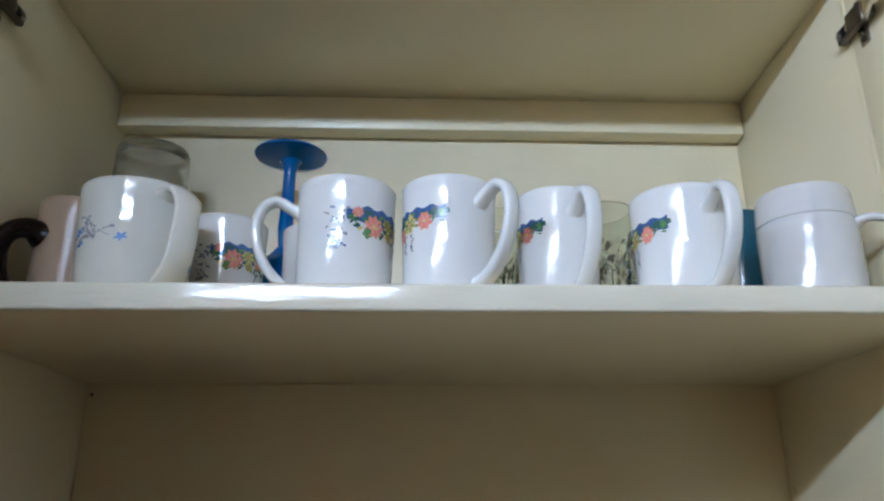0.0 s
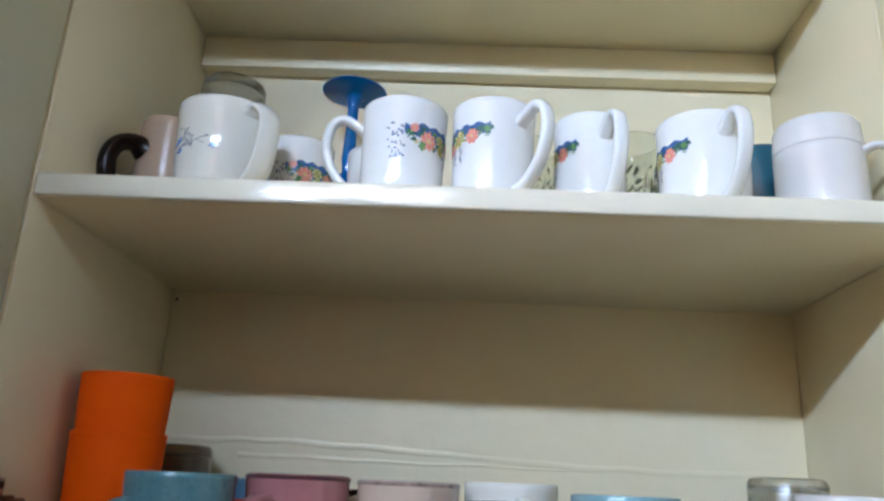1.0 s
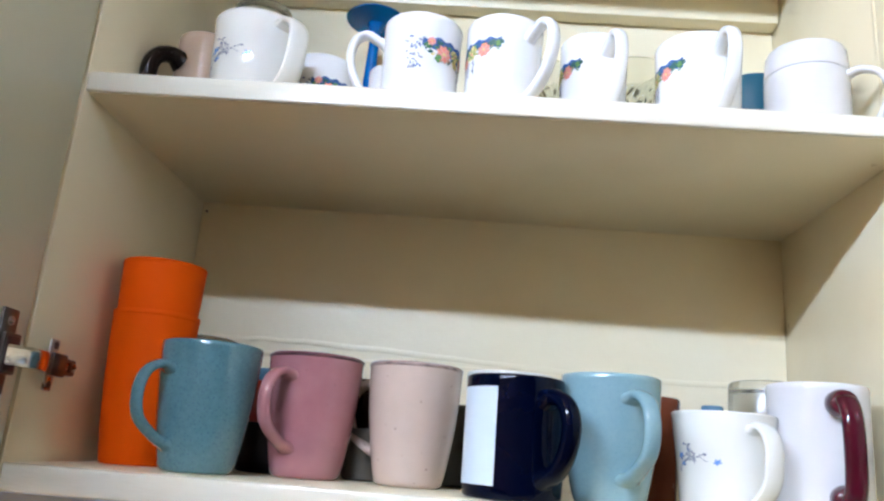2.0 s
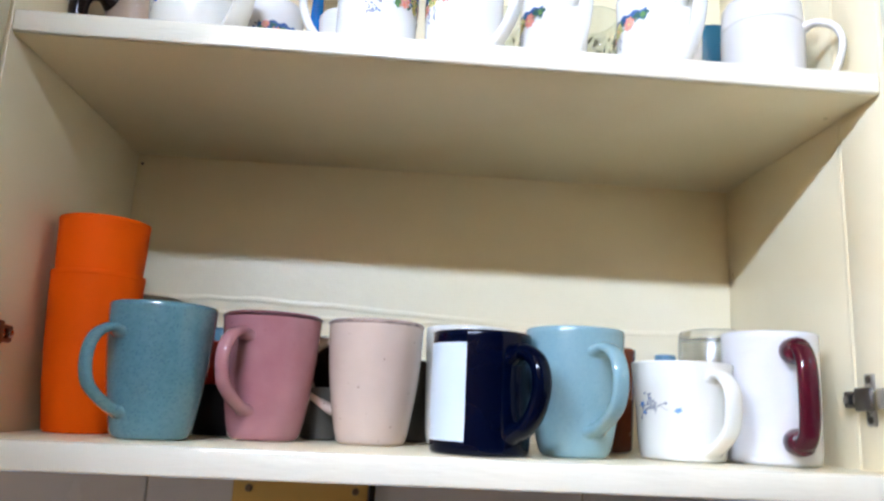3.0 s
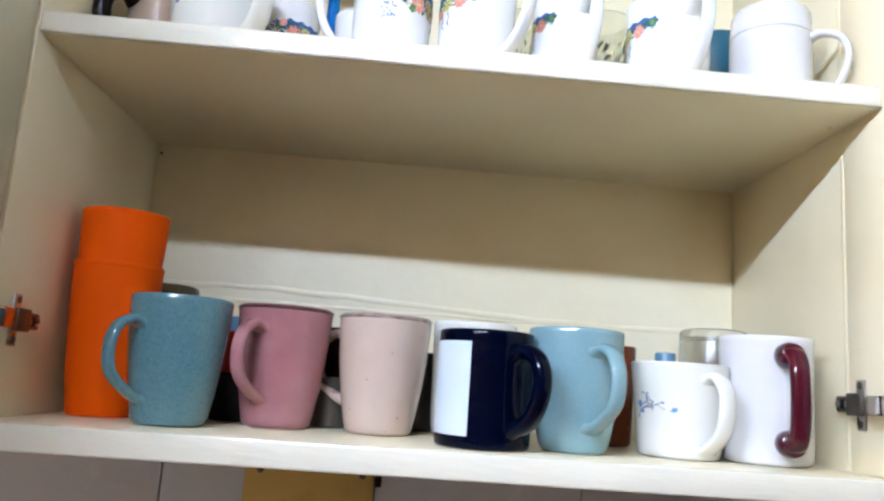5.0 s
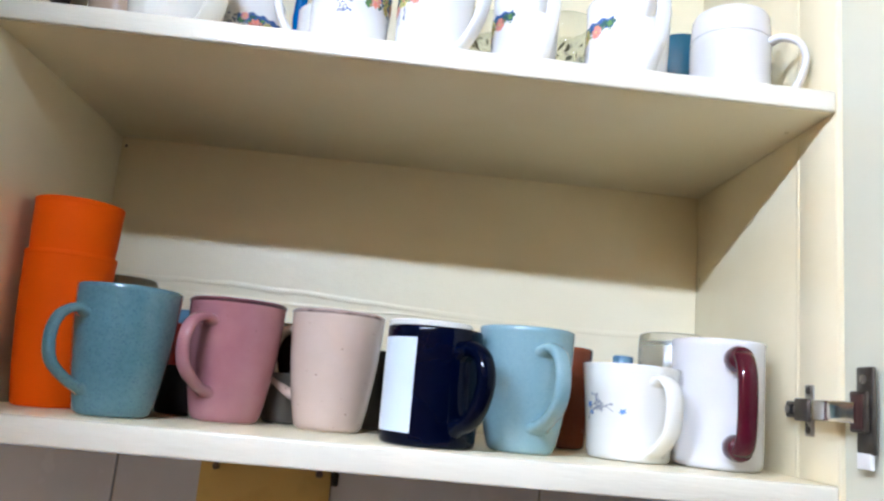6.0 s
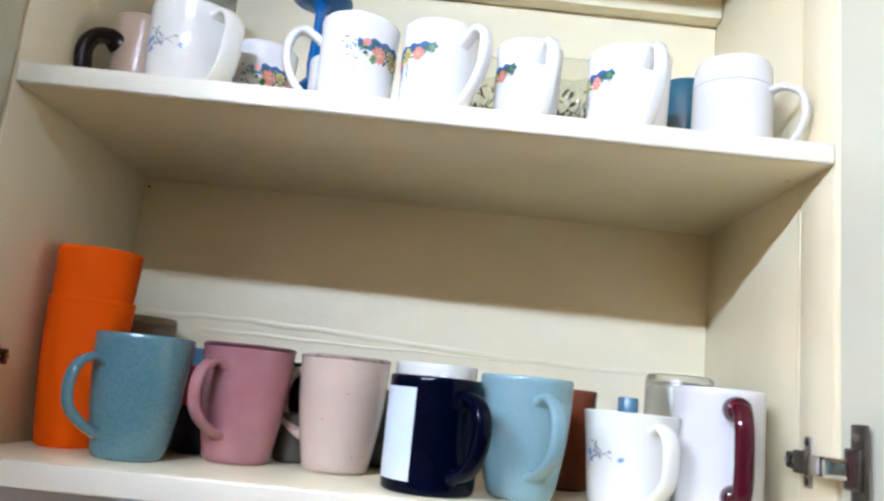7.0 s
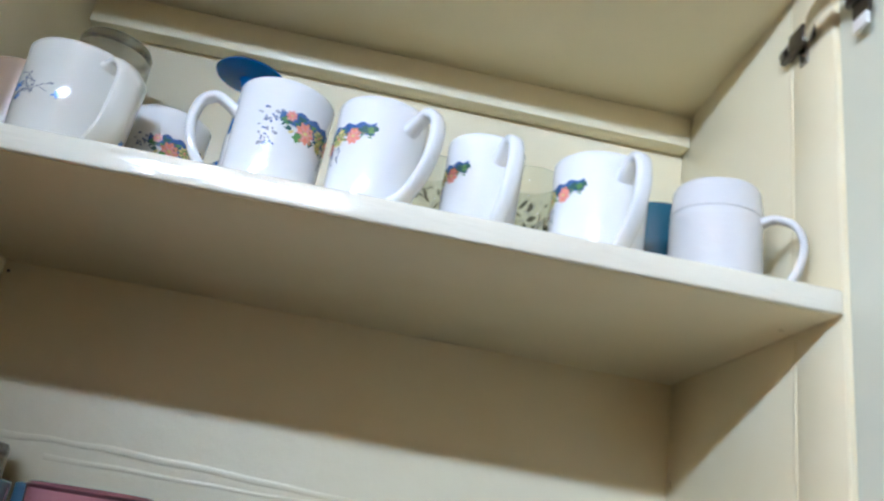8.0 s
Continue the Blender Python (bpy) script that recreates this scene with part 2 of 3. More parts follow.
def cup_body(outer, wall=0.0035, floor=0.006):
    """Closed cup section: foot ring, outer wall, rounded lip, inner wall, floor."""
    r0, rim = outer[0][0], outer[-1]
    foot = [(0, 0.002), (r0 - 0.007, 0.002), (r0 - 0.006, 0.0), (r0 - 0.002, 0.0)]
    lip = [(rim[0] - wall * 0.2, rim[1] + wall * 0.32), (rim[0] - wall * 0.5, rim[1] + wall * 0.45), (rim[0] - wall * 0.8, rim[1] + wall * 0.32)]
    inner = [(max(0.004, r - wall), z) for r, z in reversed(outer) if z > floor + 0.004]
    base = [(inner[-1][0] - 0.004, floor + 0.001), (inner[-1][0] * 0.6, floor), (0, floor)]
    return foot + list(outer) + lip + inner + base


# ---- prints that lie on the curved wall of a cup
class Print:
    def __init__(self, outer):
        self.bm, self.outer, self.rng = bmesh.new(), outer, random.Random(7)

    def spot(self, a, z, off):
        r = radius_at(self.outer, z) + off
        return self.bm.verts.new((r * math.cos(a), r * math.sin(a), z))

    def blob(self, deg, z, w, h, slot, layer, petals=0, depth=0.25, turn=0.0, n=20):
        r = radius_at(self.outer, z)
        off = 0.00022 + 0.00011 * layer
        mid = self.spot(radians(deg), z, off + 0.00005)
        ring = []
        for i in range(n):
            t = 2 * math.pi * i / n
            k = 1.0 - depth * (0.5 + 0.5 * math.cos(petals * t)) if petals else 1.0 + self.rng.uniform(-depth, depth) * 0.5
            x, y = math.cos(t) * w * k, math.sin(t) * h * k
            c, s = math.cos(turn), math.sin(turn)
            ring.append(self.spot(radians(deg) + (x * c - y * s) / r, z + x * s + y * c, off))
        for i in range(n):
            f = self.bm.faces.new((mid, ring[i], ring[(i + 1) % n]))
            f.material_index = slot

    def stroke(self, line, w, slot, layer):
        """A thin drawn line of half width w through (degrees, height) pairs."""
        off = 0.00022 + 0.00011 * layer
        pairs = []
        for i, (d, z) in enumerate(line):
            (d0, z0), (d1, z1) = line[max(i - 1, 0)], line[min(i + 1, len(line) - 1)]
            rr = radius_at(self.outer, z)
            tx, tz = radians(d1 - d0) * rr, z1 - z0
            n = math.hypot(tx, tz) or 1.0
            ox, oz = -tz / n * w, tx / n * w
            pairs.append((self.spot(radians(d) + ox / rr, z + oz, off), self.spot(radians(d) - ox / rr, z - oz, off)))
        for (a, b), (c, e) in zip(pairs, pairs[1:]):
            self.bm.faces.new((a, b, e, c)).material_index = slot

    def band(self, d0, d1, low, high, slot, layer, cols=40, rows=3):
        off = 0.00022 + 0.00011 * layer
        grid = []
        for i in range(cols + 1):
            u = i / cols
            a = radians(d0 + (d1 - d0) * u)
            z0, z1 = low(u), high(u)
            grid.append([self.spot(a, z0 + (z1 - z0) * j / rows, off) for j in range(rows + 1)])
        for a, b in zip(grid, grid[1:]):
            for j in range(rows):
                f = self.bm.faces.new((a[j], b[j], b[j + 1], a[j + 1]))
                f.material_index = slot


FLORAL = [P_BLUE, P_GREY, P_CORAL, P_PINK, P_YELLOW, P_GREEN, P_DEEP]


def floral_print(outer, h, body, start=75.0, end=319.0):
    """A garland of coral, pink and yellow flowers against cobalt, round the side away from the handle."""
    p = Print(outer)
    span = end - start
    zt = 0.74 * h

    def at(u):
        return start + span * u

    def top(u):
        return zt + 0.0012 * math.sin(u * 70) - 0.004 * math.exp(-((u - 0.03) / 0.03) ** 2)

    def low(u):
        return zt - 0.010 - 0.006 * math.sin(math.pi * min(1, u * 1.4)) * (1 if u < 0.8 else (1 - u) / 0.2)

    p.band(at(0.06), at(0.985), low, top, 0, 0, cols=64)
    rng = random.Random(3)
    for k in range(42):                       # sprigs before the garland
        u = rng.gauss(0.025, 0.028)
        p.blob(at(u), zt - rng.uniform(0.001, 0.034), rng.uniform(0.0008, 0.0017), rng.uniform(0.0007, 0.0013), rng.choice((0, 1, 1)), 1, depth=0.4, turn=rng.uniform(0, 3), n=9)
    for k in range(190):                       # leaves
        u = rng.uniform(0.06, 0.97)
        p.blob(at(u), zt - rng.uniform(0.004, 0.012 + 0.011 * math.sin(math.pi * min(1, u * 1.15))), rng.uniform(0.0015, 0.0036), rng.uniform(0.0007, 0.0015), rng.choice((5, 5, 6, 6, 6, 4)), 1, depth=0.5, turn=rng.uniform(-1.2, 1.2), n=9)
    for u, dz, s, slot, petals in ((0.115, 0.0045, 0.0042, 3, 7), (0.20, 0.014, 0.0082, 2, 9), (0.165, 0.020, 0.0040, 5, 5), (0.29, 0.010, 0.0058, 4, 8),
                                   (0.30, 0.018, 0.0045, 4, 7), (0.39, 0.012, 0.0068, 2, 9), (0.47, 0.007, 0.0050, 3, 7), (0.55, 0.013, 0.0072, 2, 9),
                                   (0.64, 0.010, 0.0055, 4, 8), (0.70, 0.017, 0.0058, 2, 9), (0.775, 0.011, 0.0072, 4, 9), (0.875, 0.011, 0.0066, 2, 8),
                                   (0.935, 0.0055, 0.0036, 6, 5), (0.965, 0.006, 0.0032, 5, 5), (0.985, 0.0045, 0.0026, 6, 5)):
        p.blob(at(u), zt - dz, s * 1.12, s * 1.02, slot, 2, petals=petals, depth=0.28, turn=u * 9, n=36)
        if slot in (2, 3, 4):
            for q in range(6):
                a = q * 1.05 + u
                p.blob(at(u) + math.degrees(0.55 * s * math.cos(a) / 0.037), zt - dz + 0.5 * s * math.sin(a), s * 0.34, s * 0.13, 3 if slot == 2 else (2 if slot == 3 else 5), 3, depth=0.3, turn=a, n=8)
            p.blob(at(u), zt - dz, s * 0.24, s * 0.22, 4 if slot != 4 else 2, 4, petals=5, n=15)
    for u in (0.36, 0.74, 0.80):              # hanging sprigs below
        for k in range(9):
            p.blob(at(u + rng.uniform(-0.012, 0.012)), zt - 0.019 - k * 0.0016, rng.uniform(0.0008, 0.0016), 0.0008, rng.choice((6, 1, 0)), 1, depth=0.5, n=9)
    part("floral_print", p.bm, FLORAL, body, "garland of coral and yellow flowers on cobalt")


def sprig_print(outer, h, body, mid, reach=1.0):
    """A loose cluster of fine grey-blue twigs and three small blue blossoms."""
    p = Print(outer)
    rng = random.Random(11)
    z = 0.60 * h
    for k in range(9):
        d, y = mid - 30 + rng.uniform(-5, 5), z - 0.011 * reach + rng.uniform(-0.003, 0.004)
        a = rng.uniform(-0.2, 2.9)
        curl = rng.choice((-1, 1)) * rng.uniform(0.05, 0.16)
        line = [(d, y)]
        for i in range(rng.randint(11, 19)):
            a += curl + rng.uniform(-0.10, 0.10)
            d += math.degrees(0.0013 * math.cos(a) * reach / 0.043)
            y += 0.0013 * math.sin(a) * reach
            line.append((d, y))
            if i % 3 == 2:
                q = rng.choice((-1, 1))
                p.blob(d + q * 0.9, y + 0.0006, rng.uniform(0.0009, 0.0017), rng.uniform(0.0004, 0.0007), 1, 1, depth=0.4, turn=a + q * 0.9, n=9)
        p.stroke(line, 0.00030, 1, 0)
        p.blob(d, y, 0.0013, 0.0010, rng.choice((0, 1, 1)), 1, depth=0.5, n=9)
    p.stroke([(mid - 24 + k * 1.6, z - 0.006 * reach - k * 0.0003 + 0.0008 * math.sin(k * 0.7)) for k in range(9)], 0.00026, 1, 0)
    part("sprig_print", p.bm, FLORAL, body, "fine grey-blue twigs")
    for d, dz, size in ((-50, -0.004, 0.0048), (-46, -0.013, 0.0034), (0, -0.010, 0.0042), (86, -0.020, 0.0045)):
        f = Print(outer)
        f.blob(mid + d, z + dz * reach, size * 1.25 * reach, size * 0.85 * reach, 0, 1, petals=5, depth=0.55, turn=0.3, n=30)
        part("blossom_print", f.bm, P_SKY, body, "small blue blossom")


# ---------------------------------------------------------------- structure: the room
def slab(name, x0, x1, y0, y1, z0, z1, material, label, bevel=0.0):
    ob = new(name, mesh_of(name, box(x0, x1, y0, y1, z0, z1, bevel), material, smooth=False))
    return tagged(ob, label, "structure", kind="structure")


RX0, RX1, RY0, RY1, RZ = -1.12, 1.5, -1.247, 0.330, 2.60
floor = slab("floor", RX0 - .1, RX1 + .1, RY0 - .1, RY1 + .1, -0.1, 0, FLOOR, "unseen kitchen floor, tan for warm bounce light")
ceiling = slab("ceiling", RX0 - .1, RX1 + .1, RY0 - .1, RY1 + .1, RZ, RZ + .1, DIM_BOUNCE, "unseen kitchen ceiling, tan to dim and warm bounce light")
wall_north = slab("wall_north", RX0 - .1, RX1 + .1, RY1, RY1 + .1, 0, RZ, GROUT, "kitchen wall behind the cupboard, tiled in lilac grey")
wall_south = slab("wall_south", RX0 - .1, RX1 + .1, RY0 - .1, RY0, 0, RZ, DIM_BOUNCE, "unseen kitchen wall with the tube lamp, tan to dim and warm bounce light")
wall_west = slab("wall_west", RX0 - .1, RX0, RY0, RY1, 0, RZ, OCHRE_BOUNCE, "unseen side wall, pale ochre as a warm reflector")
wall_east = slab("wall_east", RX1, RX1 + .1, RY0, RY1, 0, RZ, LOW_BOUNCE_WALL, "unseen side wall, dark to cut bounce light")

# Unseen block added to keep lamp light off the tiles below the cupboard.
tile_shade_block = slab("tile_shade_block", RX0, -0.021, 0.03, RY1, 1.43, RZ, OCHRE_BOUNCE, "plain block added beside the cupboard to shade the tiles")

# ---------------------------------------------------------------- tube lamp on the south wall
lamp = thing("tube_lamp", pose(0, LAMP_Y, LAMP_Z), "white batten wall lamp with a lit fluorescent tube", "lamp")
part("batten", box(LAMP_X0 - .03, LAMP_X1 + .03, -0.06, -0.025, -0.035, 0.035, 0.004), PLASTIC_W, lamp)
tube = lathe([(0, LAMP_X0), (0.016, LAMP_X0), (0.019, LAMP_X0 + .004), (0.019, LAMP_X1 - .004), (0.016, LAMP_X1), (0, LAMP_X1)], 24)
bmesh.ops.rotate(tube, verts=tube.verts, cent=(0, 0, 0), matrix=Matrix.Rotation(radians(90), 3, "Y"))
part("tube", tube, LAMP_TUBE, lamp, "glowing white fluorescent tube")
for x in (LAMP_X0 - 0.012, LAMP_X1 + 0.012):
    part("end_cap", box(x - 0.011, x + 0.011, -0.026, 0.022, -0.022, 0.022, 0.003), PLASTIC_W, lamp)

# ---------------------------------------------------------------- the wall cupboard
cab = thing("wall_cupboard", pose(0, 0, 0), "cream painted wooden wall cupboard with open doors", "cupboard")
T = 0.018
part("side_panel", box(-T, 0, 0, D + .012, 1.428, ZT + .036, 0.0012), PAINT, cab)
part("side_panel", box(W, W + T, 0, D + .012, 1.428, ZT + .036, 0.0012), PAINT, cab)
part("back_panel", box(0.0003, W - .0003, D, D + .010, 1.4503, ZT + .019, 0.0), PAINT, cab)
TOP_SHEAR = Matrix.Translation((0, 0, TOP0)) @ Matrix(((1, 0, 0, 0), (0, 1, 0, 0), (TOPS, 0, 1, 0), (0, 0, 0, 1)))
part("top_board", box(0.0003, W - .0003, 0.0005, D - .0003, 0.0, 0.02, 0.0015), PAINT, cab, "", TOP_SHEAR)
part("bottom_board", box(0.0003, W - .0003, 0.0048, D + .011, 1.4285, Z0, 0.0006), PAINT, cab)
part("lipping", box(0.0003, W - .0003, 0.0, 0.0047, 1.4283, Z0 + 0.0001, 0.0022, 3), PAINT_EDGE, cab, "glossy painted front edge")
SHEAR = Matrix.Translation((0, 0, U0)) @ Matrix(((1, 0, 0, 0), (0, 1, 0, 0), (US, 0, 1, 0), (0, 0, 0, 1)))
shelf = part("shelf", box(0.0006, W - .0006, 0.0048, D - .0005, -0.019, 0, 0.0006), PAINT, cab, "cream shelf board sagging to one side", SHEAR)
part("lipping", box(0.0006, W - .0006, 0.0, 0.0047, -0.0192, 0.0001, 0.0022, 3), PAINT_EDGE, shelf, "glossy painted front edge")
nail = lathe([(0, 0.003), (0.0012, 0.0028), (0.0018, 0.0015), (0.0012, 0.0)], 12)
part("nail", nail, NICKEL_DARK, cab, "dark nail head in the back corner", pose(0.006, D, 1.7555, 90))
part("hanging_rail", box(0.0006, W - .0006, 0.280, D - .0006, -0.0420, -0.0004, 0.002), PAINT, cab, "", TOP_SHEAR)
# strips along the front of both sides
for s, x in ((-1, W),):
    part("edge_strip", box(*sorted((x + s * 0.0002, x + s * 0.0010)), 0.001, 0.060, Z0 + .0006, 1.7565, 0.0006), PAINT, cab)
    part("edge_strip", box(*sorted((x + s * 0.0002, x + s * 0.0010)), 0.001, 0.060, 1.7772, ZT - .0006, 0.0006), PAINT, cab)
    part("edge_bead", box(*sorted((x + s * 0.0002, x + s * 0.0007)), 0.063, 0.0672, Z0 + .0006, 1.7560, 0.0002), PAINT, cab)
    part("edge_bead", box(*sorted((x + s * 0.0002, x + s * 0.0007)), 0.063, 0.0672, 1.7778, ZT - .0006, 0.0002), PAINT, cab)
# uneven ridge of filler and paint across the back
pth = [Vector((x, D - 0.0005, 1.596 + 0.004 * math.sin(x * 9) - 0.018 * max(0, x - 0.1) ** 0.8 + 0.0025 * noise.noise((x * 22, 0, 0)))) for x in np.linspace(0.004, W - 0.006, 60)]
part("paint_ridge", sweep(pth, lambda k: 0.0015, lambda k: 0.007 + 0.004 * noise.noise((k * 9, 4, 0)) * (1 - k), side=Vector((0, 1, 0)), seg=10), PAINT, cab)
pth = [Vector((x, D - 0.0004, 1.583 - 0.006 * x + 0.002 * noise.noise((x * 15, 9, 0)))) for x in np.linspace(0.1, 0.5, 36)]
part("paint_ridge", sweep(pth, 0.0011, lambda k: 0.006 * (1 - 0.7 * k), seg=10), PAINT, cab)


def hinge(z, s, y_wall):
    """A cup hinge: plate and arm on the side panel, cup flange on the door. s is +1 on the x = 0 side."""
    x = 0.0 if s > 0 else W
    h = new("hinge")
    h.parent = cab
    h.matrix_basis = pose(x, 0, z, 0, 0, 0)
    h["label"] = "nickel plated cup hinge"

    def b(x0, x1, *r, bevel=0.0012):
        return box(*sorted((s * x0, s * x1)), *r, bevel)

    bm = b(0.0006, 0.0028, y_wall - 0.011, y_wall + 0.002, -0.0215, 0.0215)
    part("mounting_plate", bm, NICKEL, h)
    bm = b(0.0028, 0.0095, y_wall - 0.026, y_wall + 0.022, -0.0070, 0.0070, bevel=0.0018)
    box(*sorted((s * 0.008, s * 0.0125)), y_wall - 0.020, y_wall + 0.002, -0.0095, 0.0095, 0.0015, bm=bm)
    part("hinge_arm", bm, NICKEL_DARK, h)
    # No opening is cut: a thin black plate paints the slot's inner shade.
    part("slot", b(0.0090, 0.0100, y_wall + 0.008, y_wall + 0.014, -0.0042, 0.0042, bevel=0.0004), INK_BLACK, h, "black plate for the shaded adjusting slot")
    pth = spline([(s * 0.008, y_wall - 0.018, 0), (s * 0.0155, y_wall - 0.040, 0), (s * 0.0165, y_wall - 0.060, 0), (s * 0.008, y_wall - 0.080, 0)], 6)
    part("hinge_link", sweep(pth, 0.0160, 0.0050, side=Vector((0, 0, 1)), square=5), CHROME, h, "bright chromed link")
    for dy, dz in ((0.0175, 0), (0.0035, 0), (-0.0045, 0.0165), (-0.0045, -0.0165)):
        sc = lathe([(0, 0), (0.0032, 0), (0.0031, 0.0014), (0.0012, 0.0020), (0, 0.0010)], 14)
        bmesh.ops.rotate(sc, verts=sc.verts, cent=(0, 0, 0), matrix=Matrix.Rotation(radians(90 * s), 3, "Y"))
        bmesh.ops.translate(sc, verts=sc.verts, vec=(s * (0.0094 if dz == 0 else 0.0026), y_wall + dy, dz))
        part("screw", sc, NICKEL if dz == 0 else NICKEL_DARK, h)
    lean = 0.0025 if s > 0 else 0.0
    bm = b(lean - 0.001, lean + 0.0032, -0.047, -0.027, -0.030, 0.035, bevel=0.0015)
    box(*sorted((s * (lean + 0.003), s * (lean + 0.007))), -0.045, -0.024, -0.0145, 0.0165, 0.0016, bm=bm)
    cup = part("hinge_cup", bm, NICKEL_DARK, h, "tarnished cup flange on the door")
    # Raised plate; the shade inside the cup is put into its dark colour.
    part("cup_shade", b(lean + 0.0066, lean + 0.0078, -0.042, -0.027, -0.0120, 0.0140, bevel=0.0005), CUP_SHADE, h, "dark brown plate for the shaded hollow of the hinge cup")
    sc = lathe([(0, 0), (0.0036, 0), (0.0034, 0.0015), (0.0012, 0.0022), (0, 0.0011)], 14)
    bmesh.ops.rotate(sc, verts=sc.verts, cent=(0, 0, 0), matrix=Matrix.Rotation(radians(90 * s), 3, "Y"))
    bmesh.ops.translate(sc, verts=sc.verts, vec=(s * (lean + 0.003), -0.037, 0.0255))
    part("screw", sc, NICKEL, h)
    part("dowel_sleeve", b(lean, lean + 0.004, -0.045, -0.028, -0.041, -0.029, bevel=0.0012), PLASTIC_W, h)


def door(pivot_x, s, degrees):
    """A slab door hung on one side; s = +1 opens round x = 0."""
    dw, dt = 0.357, 0.019
    m = pose(pivot_x, -0.0025, 0, 0, 0, -s * (degrees - 90))
    bm = box(*sorted((0, -s * dt)), -dw, 0.0, 1.424, ZT + 0.036, 0.0022, 3)
    return part("door", bm, DOOR_PAINT, cab, "off-white painted slab door standing open", m)


door(-0.001, 1, 84.5)
door(W + 0.002, -1, 97)
for z, dy in ((1.508, 0.046), (2.026, 0.046)):
    hinge(z, -1, dy)
for z, dy in ((1.529, 0.040), (2.036, 0.040)):
    hinge(z, 1, dy)


# ---------------------------------------------------------------- cups and mugs
def place(x, y, rz, upper):
    z = shelf_top(x) if upper else Z0
    tilt = Matrix.Rotation(radians(TILT if upper else 0), 4, "Y")
    return Matrix.Translation((x, y, z + 0.0004)) @ tilt @ Matrix.Rotation(radians(rz), 4, "Z")


def ear(outer, z_top, z_low, reach, wide, thick, drop=0.0, low_in=0.0):
    """The loop of a handle on local +x, from z_top to z_low."""
    r1, r0 = radius_at(outer, z_top), radius_at(outer, z_low)
    flare = lambda f: (lambda k: (f(k) if callable(f) else f) * (1 + 0.45 * abs(2 * k - 1) ** 7))
    rm = max(r1, r0)
    h = z_top - z_low
    pts = [(r1 - 0.003, 0, z_top - 0.002), (r1 + 0.30 * reach, 0, z_top + 0.001), (rm + 0.80 * reach, 0, z_top - 0.10 * h), (rm + reach, 0, z_top - (0.36 + drop) * h),
           (rm + 0.83 * reach, 0, z_top - 0.68 * h), (r0 + 0.42 * reach, 0, z_low + 0.09 * h), (r0 - 0.003 - low_in, 0, z_low)]
    return sweep(spline(pts, 6), flare(wide), flare(thick))


def ear_springing(outer, h, reach, wide, thick):
    """A handle that springs upwards from the wall, turns over and runs back in low down."""
    r = lambda k: radius_at(outer, k * h)
    pts = [(r(0.78) - 0.003, 0, 0.775 * h), (r(0.8) + 0.22 * reach, 0, 0.85 * h), (r(0.8) + 0.58 * reach, 0, 0.90 * h), (r(0.8) + 0.92 * reach, 0, 0.81 * h),
           (r(0.6) + 1.02 * reach, 0, 0.60 * h), (r(0.4) + 0.80 * reach, 0, 0.35 * h), (r(0.2) + 0.36 * reach, 0, 0.165 * h), (r(0.12) - 0.003, 0, 0.085 * h)]
    flare = lambda f: (lambda k: f * (1 + (0.15 if k < 0.5 else 0.4) * abs(2 * k - 1) ** 8))
    return sweep(spline(pts, 6), flare(wide), flare(thick), seg=16)


def mug(name, x, y, rz, h, outer_pts, material, label, upper=True, handle=None, handle_mat=None, rim=None, wall=0.0035, category="mug", group="", inner=None):
    t = thing(name, place(x, y, rz, upper), label, category, group)
    outer = smooth_profile([(r, z * h) for r, z in outer_pts])
    body = part("body", lathe(cup_body(outer, wall)), material, t)
    if handle:
        hb = ear(outer, *handle)
        part("handle", hb, handle_mat or material, t, "" if handle_mat is None else handle_mat.name + " handle")
    if rim:
        r = outer[-1][0]
        ring = [(r + 0.0001, h - 0.0022), (r + 0.0005, h - 0.0017), (r + 0.0005, h - 0.0002), (r - wall * 0.5, h + wall * 0.45 + 0.0003), (r - wall - 0.0003, h - 0.0002), (r - wall - 0.0003, h - 0.0025)]
        part("rim", lathe(ring), rim, t, rim.name)
    return t, body, outer


G_UP, G_LOW = "cups on the upper shelf", "cups on the bottom board"


def taper(r_base, r_rim, bulge=0.0):
    f = lambda k: r_base + (r_rim - r_base) * k + bulge * math.sin(math.pi * k)
    return [(r_base - 0.003, 0.002), (r_base - 0.0003, 0.03), (f(0.12), 0.12), (f(0.35), 0.35), (f(0.6), 0.6), (f(0.82), 0.82), (r_rim, 1.0)]


# -- bottom board, front row
mug("mug", 0.1235, 0.079, 237, 0.1085, taper(0.0318, 0.0440, 0.0026), TEAL, "grey-teal speckled stoneware mug with a loop handle", False,
    (0.086, 0.021, 0.025, lambda k: 0.0145 - 0.002 * math.sin(math.pi * k), 0.0080), group=G_LOW)
mug("mug", 0.2065, 0.136, 249, 0.1105, taper(0.0322, 0.0452, 0.0026), PINK, "dusty rose speckled stoneware mug with a dark rim", False,
    (0.092, 0.026, 0.032, lambda k: 0.0145 - 0.002 * math.sin(math.pi * k), 0.0080), rim=WINE_RIM, group=G_LOW)
mug("mug", 0.303, 0.139, 152, 0.1090, taper(0.0320, 0.0446, 0.0026), BLUSH, "blush pink speckled stoneware mug with a worn brown rim", False,
    (0.092, 0.026, 0.032, lambda k: 0.017, 0.0088), rim=BROWN_RIM, group=G_LOW)
